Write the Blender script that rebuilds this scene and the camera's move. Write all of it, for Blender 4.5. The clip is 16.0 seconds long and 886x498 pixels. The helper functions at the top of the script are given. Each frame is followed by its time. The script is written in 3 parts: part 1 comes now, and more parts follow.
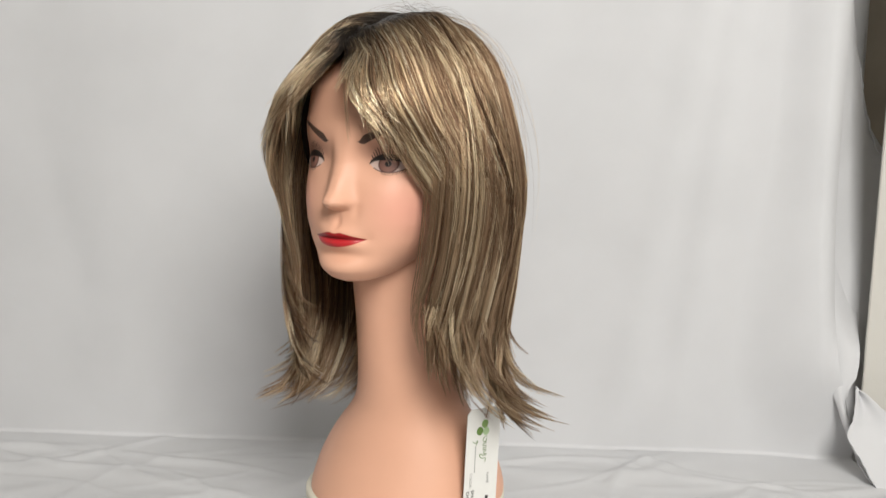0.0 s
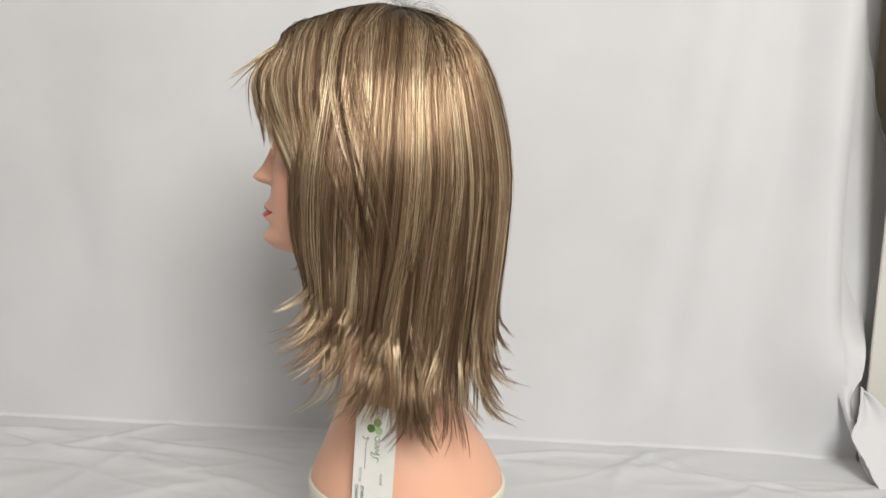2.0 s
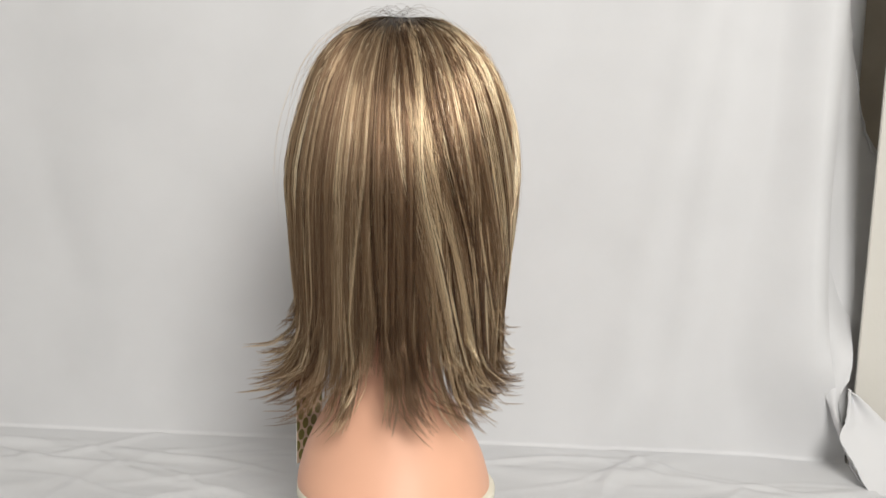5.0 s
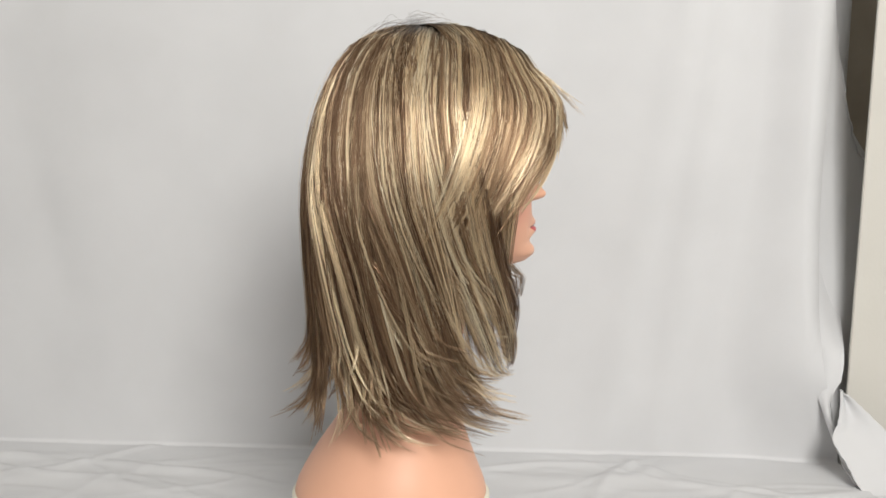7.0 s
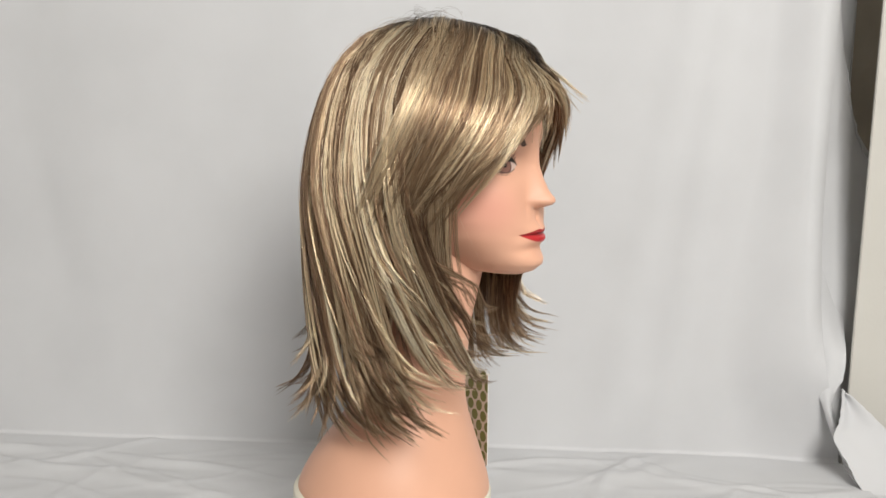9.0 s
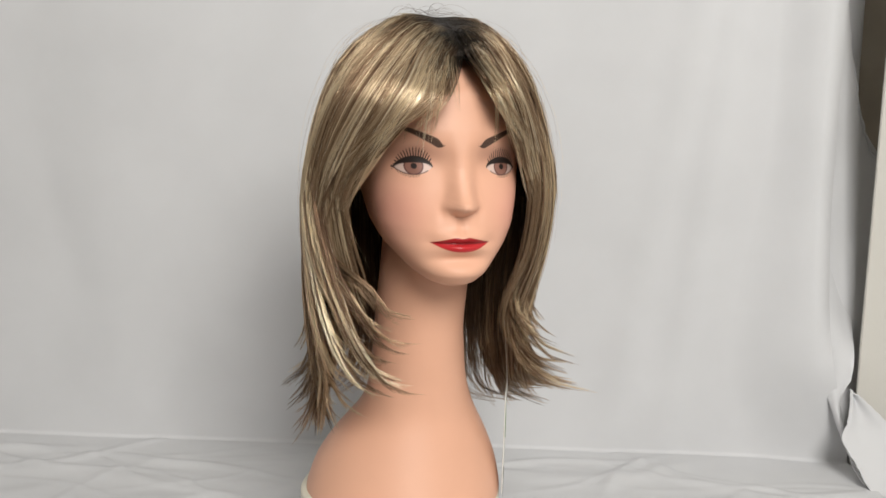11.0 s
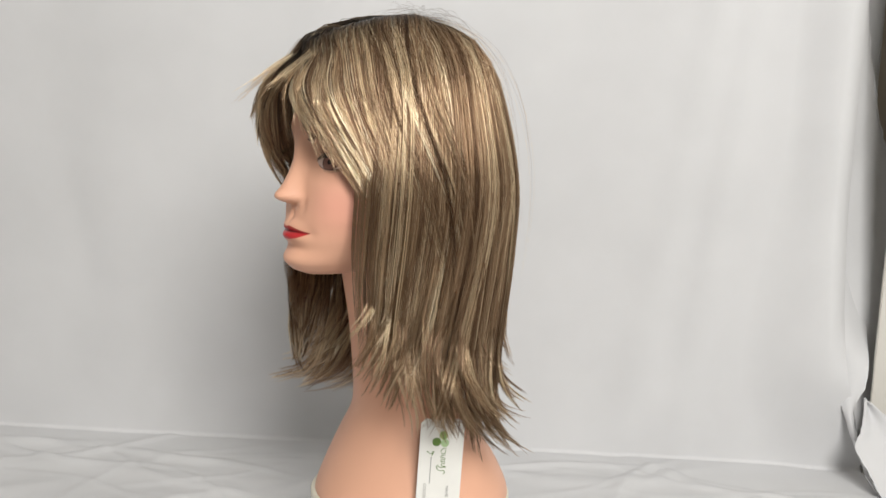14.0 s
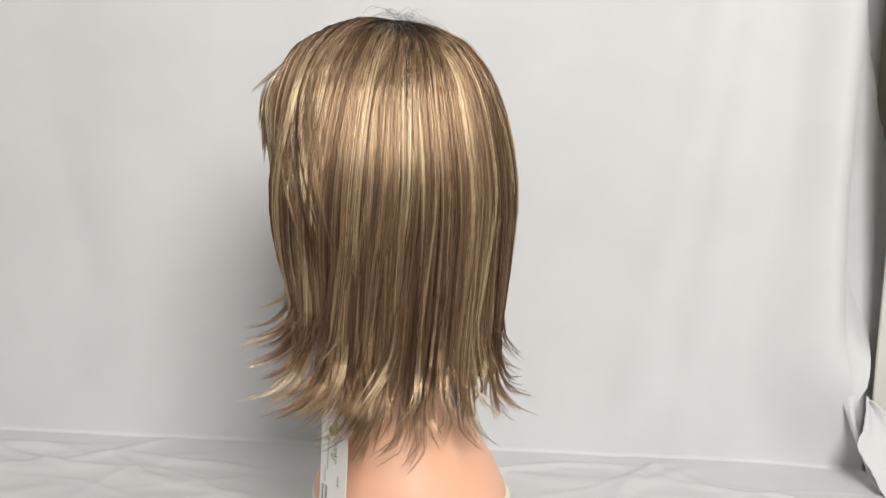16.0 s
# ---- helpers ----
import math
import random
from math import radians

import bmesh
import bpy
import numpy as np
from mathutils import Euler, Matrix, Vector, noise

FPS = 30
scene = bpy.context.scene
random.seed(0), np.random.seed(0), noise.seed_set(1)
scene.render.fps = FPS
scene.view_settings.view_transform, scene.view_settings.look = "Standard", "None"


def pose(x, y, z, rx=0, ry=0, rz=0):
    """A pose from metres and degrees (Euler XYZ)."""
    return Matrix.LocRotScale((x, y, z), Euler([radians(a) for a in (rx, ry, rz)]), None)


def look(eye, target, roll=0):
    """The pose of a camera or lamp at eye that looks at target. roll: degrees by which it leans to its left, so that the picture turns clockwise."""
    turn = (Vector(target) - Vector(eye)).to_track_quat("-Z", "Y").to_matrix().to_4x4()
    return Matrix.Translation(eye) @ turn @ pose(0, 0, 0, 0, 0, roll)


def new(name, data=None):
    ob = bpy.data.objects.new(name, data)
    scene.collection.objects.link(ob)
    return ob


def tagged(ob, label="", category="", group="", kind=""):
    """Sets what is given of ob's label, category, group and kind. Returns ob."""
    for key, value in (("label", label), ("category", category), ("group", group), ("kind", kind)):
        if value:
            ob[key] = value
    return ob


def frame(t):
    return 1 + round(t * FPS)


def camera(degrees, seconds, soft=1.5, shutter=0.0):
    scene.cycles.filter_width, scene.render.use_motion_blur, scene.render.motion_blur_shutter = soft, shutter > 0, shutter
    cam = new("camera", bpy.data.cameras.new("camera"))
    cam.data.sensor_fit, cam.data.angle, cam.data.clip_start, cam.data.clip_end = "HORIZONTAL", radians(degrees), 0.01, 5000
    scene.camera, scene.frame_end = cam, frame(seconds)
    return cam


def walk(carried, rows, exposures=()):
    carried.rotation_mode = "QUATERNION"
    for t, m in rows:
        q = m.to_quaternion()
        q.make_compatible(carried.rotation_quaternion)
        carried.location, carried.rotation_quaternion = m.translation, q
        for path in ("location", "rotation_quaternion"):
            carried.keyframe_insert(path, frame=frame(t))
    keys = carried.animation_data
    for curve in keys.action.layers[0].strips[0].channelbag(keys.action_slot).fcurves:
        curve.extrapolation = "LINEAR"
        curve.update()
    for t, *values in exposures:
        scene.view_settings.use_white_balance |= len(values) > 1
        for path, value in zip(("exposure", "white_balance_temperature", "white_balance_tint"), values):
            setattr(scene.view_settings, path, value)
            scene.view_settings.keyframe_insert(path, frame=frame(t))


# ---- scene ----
ZO = 0.29          # height of the turntable points' origin over the table
AX = -0.0455       # the turntable's axis, left of the camera

# ---- camera: held by hand, only its turn changes: seconds, yaw, pitch, roll ----
TURNS = [
    (0.0, 0.83, -0.31, 1.35), (0.5, 0.99, -0.55, 1.54), (1.0, 0.99, -0.60, 1.65), (1.5, 0.97, -0.62, 1.97),
    (2.0, 1.21, -0.72, 2.30), (2.5, 1.22, -0.58, 2.22), (3.0, 1.16, -0.62, 2.18), (3.5, 0.75, -0.34, 1.75),
    (6.0, 0.42, -0.39, 2.05), (6.5, 0.25, -0.30, 1.68), (7.0, 0.03, 0.04, 1.20), (7.5, 0.05, 0.06, 1.28),
    (8.0, 0.00, 0.00, 1.46), (8.5, 0.08, -0.05, 1.50), (9.0, 0.17, -0.19, 1.65), (11.5, 0.74, -0.18, 1.57),
    (12.0, 0.97, -0.13, 1.74), (12.5, 1.00, -0.16, 1.95), (13.0, 1.10, -0.16, 2.09), (13.5, 1.27, -0.13, 2.25),
    (14.0, 1.37, -0.15, 2.31), (14.5, 1.59, -0.17, 2.16), (15.0, 1.69, -0.11, 1.95), (15.5, 1.52, -0.12, 2.00),
    (16.0, 1.42, -0.07, 1.90)]
# the turntable: seconds, degrees
SPIN = [
    (0.0, 330.6), (0.5, 316.6), (1.0, 302.0), (1.5, 287.0), (2.0, 271.5), (2.5, 255.5), (3.0, 239.0), (3.5, 222.0),
    (4.75, 177.0), (6.0, 133.5), (6.5, 116.5), (7.0, 101.5), (7.5, 90.0), (8.0, 80.0), (8.5, 71.0), (9.0, 62.0),
    (10.25, 34.0), (11.5, 4.8), (12.0, -6.0), (12.5, -17.2), (13.0, -29.2), (13.5, -42.4), (14.0, -57.2),
    (14.5, -72.6), (15.0, -87.0), (15.5, -101.2), (16.0, -115.4)]
cam = camera(47.5, 16.0)
walk(cam, [(t, pose(0, -0.932, 0.1744 + ZO, 90 - 8.34 + b, 0, a) @ pose(0, 0, 0, 0, 0, c)) for t, a, b, c in TURNS],
     exposures=[(0.0, 0.0), (1.5, 0.04), (3.5, 0.08), (7.0, 0.05), (8.5, -0.01), (9.0, -0.02), (11.5, -0.10), (12.5, -0.05), (14.0, 0.04), (15.0, 0.13), (16.0, 0.13)])

# ---- light: daylight through the window behind the camera ----
world = bpy.data.worlds.new("world")
scene.world = world
world.use_nodes = True
sky = world.node_tree.nodes.new("ShaderNodeTexSky")
sky.sky_type, sky.sun_disc, sky.sun_elevation, sky.sun_rotation = "NISHITA", False, radians(40), radians(150)
world.node_tree.links.new(sky.outputs[0], world.node_tree.nodes["Background"].inputs[0])
world.node_tree.nodes["Background"].inputs[1].default_value = 0.08
WIN = (0.64, -2.20, 1.80, 1.15, 1.25)     # the window: centre x, wall y, centre z, width, height
lamp = bpy.data.lights.new("window_light", "AREA")
lamp.shape, lamp.size, lamp.size_y, lamp.energy, lamp.color = "RECTANGLE", WIN[3] - 0.1, WIN[4] - 0.1, 88, (1.0, 0.97, 0.915)
new("window_light", lamp).matrix_world = look((WIN[0], WIN[1] + 0.02, WIN[2]), (WIN[0], 1, WIN[2]))


# ---- materials ----
def mat(name, color, rough=0.6, spec=0.5, var=0.0, scale=30.0, bump=0.0, bump_scale=200.0, metal=0.0):
    m = bpy.data.materials.new(name)
    m.use_nodes = True
    nt = m.node_tree
    b = nt.nodes["Principled BSDF"]
    b.inputs["Roughness"].default_value, b.inputs["Metallic"].default_value = rough, metal
    b.inputs["Specular IOR Level"].default_value = spec
    b.inputs["Base Color"].default_value = (*color, 1)
    tc = nt.nodes.new("ShaderNodeTexCoord")
    if var:
        n = nt.nodes.new("ShaderNodeTexNoise")
        n.inputs["Scale"].default_value, n.inputs["Detail"].default_value = scale, 6
        nt.links.new(tc.outputs["Object"], n.inputs["Vector"])
        r = nt.nodes.new("ShaderNodeValToRGB")
        r.color_ramp.elements[0].position, r.color_ramp.elements[1].position = 0.3, 0.7
        r.color_ramp.elements[0].color = (*[c * (1 - var) for c in color], 1)
        r.color_ramp.elements[1].color = (*[min(1, c * (1 + var)) for c in color], 1)
        nt.links.new(n.outputs["Fac"], r.inputs[0])
        nt.links.new(r.outputs[0], b.inputs["Base Color"])
    if bump:
        n2 = nt.nodes.new("ShaderNodeTexNoise")
        n2.inputs["Scale"].default_value, n2.inputs["Detail"].default_value = bump_scale, 5
        nt.links.new(tc.outputs["Object"], n2.inputs["Vector"])
        bp = nt.nodes.new("ShaderNodeBump")
        bp.inputs["Strength"].default_value, bp.inputs["Distance"].default_value = bump, 0.002
        nt.links.new(n2.outputs["Fac"], bp.inputs["Height"])
        nt.links.new(bp.outputs[0], b.inputs["Normal"])
    return m


M_CLOTH = mat("white_cloth", (0.60, 0.605, 0.62), 0.85, 0.2, 0.03, 9, 0.10, 900)
M_PAINT = mat("wall_paint", (0.60, 0.60, 0.59), 0.8, 0.3, 0.02, 3, 0.1, 300)
M_BOARD = mat("beige_board", (0.57, 0.555, 0.515), 0.6, 0.35, 0.03, 6, 0.08, 250)
M_DARK = mat("brown_gap", (0.30, 0.27, 0.225), 0.85, 0.2, 0.1, 12)
M_FLOOR = mat("wood_floor", (0.28, 0.19, 0.12), 0.5, 0.4, 0.15, 14)
M_TABLE = mat("table_top", (0.42, 0.32, 0.22), 0.5, 0.4, 0.12, 20)
M_CREAM = mat("cream_plastic", (0.74, 0.70, 0.58), 0.4, 0.5, 0.04, 30)
M_CARD = mat("white_card", (0.80, 0.80, 0.77), 0.5, 0.4, 0.02, 60)
M_CARD_BACK = mat("pinkish_beige_card", (0.58, 0.47, 0.38), 0.5, 0.4, 0.04, 60)
M_OLIVE = mat("olive_print", (0.17, 0.17, 0.055), 0.45, 0.4, 0.08, 200)
M_GREEN = mat("dark_green_print", (0.13, 0.23, 0.05), 0.5)
M_GREEN2 = mat("green_print", (0.24, 0.38, 0.12), 0.5)
M_GREEN3 = mat("pale_green_print", (0.42, 0.58, 0.32), 0.5)
M_INK = mat("black_ink", (0.03, 0.03, 0.03), 0.5)
M_GREY_INK = mat("grey_ink", (0.35, 0.35, 0.34), 0.5)
M_THREAD = mat("white_thread", (0.7, 0.69, 0.65), 0.5)
M_FRAME = mat("window_white", (0.75, 0.75, 0.74), 0.4)


def mat_painted(name):
    """Skin-coloured matt plastic whose make-up is a colour layer on the mesh."""
    m = mat(name, (0.78, 0.46, 0.33), 0.42, 0.4, 0.0, 30, 0.03, 500)
    nt = m.node_tree
    b = nt.nodes["Principled BSDF"]
    a = nt.nodes.new("ShaderNodeAttribute")
    a.attribute_name = "paint"
    n = nt.nodes.new("ShaderNodeTexNoise")
    n.inputs["Scale"].default_value = 25
    tc = nt.nodes.new("ShaderNodeTexCoord")
    nt.links.new(tc.outputs["Object"], n.inputs["Vector"])
    h = nt.nodes.new("ShaderNodeHueSaturation")
    mr = nt.nodes.new("ShaderNodeMapRange")
    mr.inputs["To Min"].default_value, mr.inputs["To Max"].default_value = 0.95, 1.05
    nt.links.new(n.outputs["Fac"], mr.inputs["Value"])
    nt.links.new(mr.outputs[0], h.inputs["Value"])
    nt.links.new(a.outputs["Color"], h.inputs["Color"])
    nt.links.new(h.outputs[0], b.inputs["Base Color"])
    g = nt.nodes.new("ShaderNodeMapRange")      # the lips are lacquered
    g.inputs["To Min"].default_value, g.inputs["To Max"].default_value = 0.47, 0.27
    nt.links.new(a.outputs["Alpha"], g.inputs["Value"])
    nt.links.new(g.outputs[0], b.inputs["Roughness"])
    return m


def mat_hair(name):
    """Blond-and-brown fibre: dark at the root; each lock and strand has its own tone (UV v)."""
    m = mat(name, (0.4, 0.3, 0.2), 0.345, 0.6, metal=0.72)
    nt = m.node_tree
    b = nt.nodes["Principled BSDF"]
    uv = nt.nodes.new("ShaderNodeUVMap")
    uv.uv_map = "fibre"
    sep = nt.nodes.new("ShaderNodeSeparateXYZ")
    nt.links.new(uv.outputs[0], sep.inputs[0])
    tone = nt.nodes.new("ShaderNodeValToRGB")
    e = tone.color_ramp.elements
    e[0].position, e[0].color = 0.0, (0.075, 0.041, 0.023, 1)
    e[1].position, e[1].color = 1.0, (0.97, 0.88, 0.68, 1)
    for p, c in ((0.3, (0.21, 0.124, 0.073, 1)), (0.55, (0.44, 0.300, 0.185, 1)), (0.8, (0.84, 0.685, 0.46, 1))):
        x = e.new(p)
        x.color = c
    nt.links.new(sep.outputs["Y"], tone.inputs[0])
    root = nt.nodes.new("ShaderNodeValToRGB")
    r = root.color_ramp.elements
    r[0].position, r[0].color = 0.02, (0, 0, 0, 1)
    r[1].position, r[1].color = 0.14, (1, 1, 1, 1)
    nt.links.new(sep.outputs["X"], root.inputs[0])
    mix = nt.nodes.new("ShaderNodeMixRGB")
    mix.inputs[1].default_value = (0.030, 0.023, 0.018, 1)
    nt.links.new(root.outputs[0], mix.inputs[0])
    nt.links.new(tone.outputs[0], mix.inputs[2])
    nt.links.new(mix.outputs[0], b.inputs["Base Color"])
    return m


M_SKIN = mat_painted("mannequin_plastic")
M_HAIR = mat_hair("wig_fibre")


# ---- helpers for meshes ----
def part(name, bm, material, parent=None, label="", smooth=False):
    me = bpy.data.meshes.new(name)
    bm.normal_update()
    bm.to_mesh(me)
    bm.free()
    me.materials.append(material)
    if smooth:
        me.polygons.foreach_set("use_smooth", [True] * len(me.polygons))
    ob = new(name, me)
    if parent:
        ob.parent = parent
    return tagged(ob, label)


def box_bm(x0, x1, y0, y1, z0, z1, bevel=0.0):
    bm = bmesh.new()
    bmesh.ops.create_cube(bm, size=1, matrix=Matrix.LocRotScale(((x0 + x1) / 2, (y0 + y1) / 2, (z0 + z1) / 2), None, (x1 - x0, y1 - y0, z1 - z0)))
    if bevel:
        bmesh.ops.bevel(bm, geom=bm.edges[:], offset=bevel, segments=2, affect="EDGES")
    return bm


def grid_mesh(name, P, material, wrap=False, smooth=True):
    """A mesh from a numpy grid of points, rows x columns x 3."""
    n, m = P.shape[:2]
    me = bpy.data.meshes.new(name)
    i = np.arange(n * m).reshape(n, m)
    j = np.concatenate([i, i[:, :1]], 1) if wrap else i
    F = np.stack([j[:-1, :-1], j[:-1, 1:], j[1:, 1:], j[1:, :-1]], -1).reshape(-1, 4)
    me.from_pydata(P.reshape(-1, 3).tolist(), [], F.tolist())
    me.polygons.foreach_set("use_smooth", [smooth] * len(me.polygons))
    me.materials.append(material)
    return me


def sstep(x, a, b):
    u = np.clip((np.asarray(x, float) - a) / (b - a), 0, 1)
    return u * u * (3 - 2 * u)


def gauss(x, s):
    return np.exp(-0.5 * (x / s) ** 2)


# ---- the room that closes the place ----
def structure(name, bm, material, label, category):
    return tagged(part(name, bm, material), label, category, kind="structure")


RX0, RX1, RY0, RY1, RZ0, RZ1 = -2.0, 2.2, -2.20, 0.9, -0.75, 3.20
structure("floor", box_bm(RX0, RX1, RY0, RY1, RZ0 - 0.1, RZ0), M_FLOOR, "plain brown wooden floor of the room", "floor")
structure("ceiling", box_bm(RX0 - 0.1, RX1 + 0.1, RY0 - 0.1, RY1 + 0.1, RZ1, RZ1 + 0.1), M_PAINT, "plain white ceiling of the room", "ceiling")
structure("wall_west", box_bm(RX0 - 0.1, RX0, RY0 - 0.1, RY1 + 0.1, RZ0, RZ1), M_PAINT, "plain white painted wall", "wall")
structure("wall_east", box_bm(RX1, RX1 + 0.1, RY0 - 0.1, RY1 + 0.1, RZ0, RZ1), M_PAINT, "plain white painted wall", "wall")
structure("wall_north", box_bm(RX0, RX1, RY1, RY1 + 0.1, RZ0, RZ1), M_DARK, "dull brown wall behind the hung sheet", "wall")
wx0, wx1, wz0, wz1 = WIN[0] - WIN[3] / 2, WIN[0] + WIN[3] / 2, WIN[2] - WIN[4] / 2, WIN[2] + WIN[4] / 2
bm = bmesh.new()
for x0, x1, z0, z1 in ((RX0, wx0, RZ0, RZ1), (wx1, RX1, RZ0, RZ1), (wx0, wx1, RZ0, wz0), (wx0, wx1, wz1, RZ1)):
    bmesh.ops.create_cube(bm, size=1, matrix=Matrix.LocRotScale(((x0 + x1) / 2, RY0 - 0.05, (z0 + z1) / 2), None, (x1 - x0, 0.1, z1 - z0)))
structure("wall_south", bm, M_PAINT, "white wall with a window opening", "wall")
win = structure("window_1", box_bm(wx0, wx0 + 0.04, RY0 - 0.08, RY0 - 0.03, wz0, wz1), M_FRAME, "white window frame in the wall", "window")
for a, b, c, d in ((wx1 - 0.04, wx1, wz0, wz1), (wx0 + 0.04, wx1 - 0.04, wz0, wz0 + 0.04), (wx0 + 0.04, wx1 - 0.04, wz1 - 0.04, wz1)):
    part("window_frame", box_bm(a, b, RY0 - 0.08, RY0 - 0.03, c, d), M_FRAME, win)
structure("table", box_bm(-0.95, 0.95, -0.62, 0.70, -0.045, -0.012, 0.004), M_TABLE, "plain wooden table under the white sheet", "table")
for x in (-0.88, 0.84):
    for y in (-0.58, 0.62):
        structure("table_leg", box_bm(x, x + 0.05, y, y + 0.05, RZ0, -0.045), M_TABLE, "plain wooden table leg", "table leg")


# ---- the white sheet: hangs behind, sweeps onto the table ----
def sheet():
    nx = 600
    xs = np.linspace(-0.95, 0.486, nx)
    yb, r = 0.372, 0.005
    q = np.linspace(0, 1, 26)[1:-1] * math.pi / 2
    line = [(yb, z) for z in np.linspace(1.15, r, 130)] + [(yb - r + r * math.cos(a), r - r * math.sin(a)) for a in q] + [(y, 0.0) for y in yb - r - 0.92 * np.linspace(0, 1, 160) ** 1.25]
    line = np.array(line)
    P = np.zeros((len(line), nx, 3))
    P[..., 0], P[..., 1], P[..., 2] = xs, line[:, :1], line[:, 1:]
    X, Y, Z = P[..., 0], P[..., 1], P[..., 2]
    up = Z > 1e-6
    # broad folds of the hanging cloth
    amp = 0.5 + 0.5 * sstep(Z, 0.0, 0.15)
    Y += amp * (0.005 * np.sin(X * 9 + 0.8 + 0.6 * Z) + 0.0020 * np.sin(X * 21 + 1.7 - 1.5 * Z) + 0.0007 * np.sin(X * 47 + 3 * Z))
    # slanting soft pull in the cloth beside the fold
    Y -= 0.006 * amp * gauss(X - 0.26 - 0.16 * (Z - 0.3), 0.018) + 0.004 * amp * gauss(X - 0.33 - 0.10 * (Z - 0.4), 0.014)
    Y += 0.0018 * gauss(X + 0.52 + 0.25 * (Z - 0.30), 0.02) * sstep(Z, 0.1, 0.2) * (1 - sstep(Z, 0.38, 0.5))
    # rounded upright fold at the end of the cloth: comes forward, then turns back on a round crest
    slip = 0.012 * sstep(0.35 - Z, 0, 0.3) + 0.032 * sstep(0.17 - Z, 0, 0.17) ** 1.3
    X += slip * sstep(X, 0.38, 0.47)
    crest = 0.463 + slip
    reach = 0.06 + 0.05 * sstep(Z, 0.45, 0.1)
    Y -= (0.016 + 0.012 * sstep(Z, 0.45, 0.1)) * amp * sstep(X, crest - reach, crest)
    Y += 0.020 * sstep(Z, 0.10, 0.22) * np.clip((X - crest + 0.004) / 0.028, 0, 1) ** 2
    # creases on the table
    fl = (~up) | (Z < 0.09)
    W = np.zeros_like(X)
    rs = np.random.RandomState(4)
    for k in range(84):
        cx, cy, a = rs.uniform(-0.75, 0.50), rs.uniform(0.03, 0.315), rs.normal(0.35 if k % 2 else -0.3, 0.35)
        L, wd, h = rs.uniform(0.03, 0.13), rs.uniform(0.005, 0.013), rs.uniform(0.001, 0.0050)
        if k % 3 == 0:
            L, wd, h = L * 1.4, rs.uniform(0.0030, 0.0050), rs.uniform(0.0007, 0.0018)
        dx, dy = X - cx, Y - cy
        t, n = dx * math.cos(a) + dy * math.sin(a), -dx * math.sin(a) + dy * math.cos(a)
        n = n + 0.012 * np.sin(t * 22 + k)
        W += h * gauss(n, wd) * gauss(t, L)
    Z += np.where(up, 0, W)
    Y -= np.where(up, 0.4 * W * sstep(Z, 0.10, 0.0), 0)
    Z += np.where(up, 0.5 * W * sstep(Z, 0.04, 0.0), 0)
    me = grid_mesh("backdrop_sheet", P, M_CLOTH)
    return new("backdrop_sheet", me)


backdrop = tagged(sheet(), "white cotton sheet hung as backdrop and spread over the table", "backdrop", kind="structure")


def patch(name, left, right, n, depth_wave, seed, parent, label, soft=0.0, fray=0.0):
    """A piece of loose cloth between two edge lines (lists of points), with soft wrinkles."""
    t = np.linspace(0, 1, n)
    def line(pts):
        q = np.array(pts, float)
        k = np.linspace(0, 1, len(q))
        w = np.stack([np.interp(t, k, q[:, c]) for c in range(3)], -1)
        if soft:
            g = np.exp(-0.5 * (np.arange(-8, 9) / soft) ** 2)
            w = np.stack([np.convolve(np.pad(w[:, c], 8, mode="reflect", reflect_type="odd"), g / g.sum(), "valid") for c in range(3)], -1)
        return w
    A, B = line(left), line(right)
    u = np.linspace(0, 1, n)[None, :, None]
    P = A[:, None] * (1 - u) + B[:, None] * u
    rs = np.random.RandomState(seed)
    ragged = np.convolve(rs.normal(0, 1, n + 2), [0.3, 0.4, 0.3], "valid")
    P[..., 0] += fray * ragged[:, None] * (np.abs(np.linspace(-1, 1, n)) ** 6)[None]
    U, V = np.meshgrid(np.linspace(0, 1, n), t)
    for k in range(5):
        f, g, ph = rs.uniform(2, 9), rs.uniform(-5, 5), rs.uniform(0, 6)
        P[..., 1] += depth_wave / (1 + k * 0.5) * np.sin(U * f + V * g + ph)
    ob = new(name, grid_mesh(name, P, M_CLOTH))
    s = ob.modifiers.new("thickness", "SOLIDIFY")
    s.thickness = 0.0015
    ob.parent = parent
    return tagged(ob, label)


# the cloth behind the fold, in shade, with its frayed hem, and the tail that falls before the board
rag = [(0.506, 0.46, 1.15), (0.514, 0.46, 0.62), (0.524, 0.46, 0.575), (0.530, 0.46, 0.540), (0.535, 0.46, 0.523), (0.541, 0.46, 0.50), (0.545, 0.46, 0.478), (0.556, 0.46, 0.437), (0.572, 0.46, 0.404), (0.65, 0.46, 0.30), (0.66, 0.46, 0.15), (0.66, 0.46, 0.0)]
patch("sheet_return", [(0.462, 0.366, 1.15), (0.462, 0.366, 0.6), (0.466, 0.366, 0.3), (0.474, 0.362, 0.15), (0.50, 0.356, 0.0)], rag, 70, 0.0022, 3, backdrop, "shaded end of the white sheet with a frayed hem")
hem_line = bpy.data.curves.new("hem", "CURVE")
hem_line.dimensions, hem_line.bevel_depth, hem_line.bevel_resolution = "3D", 0.0011, 1
sp = hem_line.splines.new("POLY")
sp.points.add(60)
for i, p in enumerate(sp.points):
    z = 0.64 - 0.25 * i / 60
    x = float(np.interp(-z, [-q[2] for q in rag], [q[0] for q in rag]))
    p.co = (x - 0.001 + 0.0010 * math.sin(i * 1.1) + 0.0012 * math.sin(i * 0.43), 0.4575, z, 1)
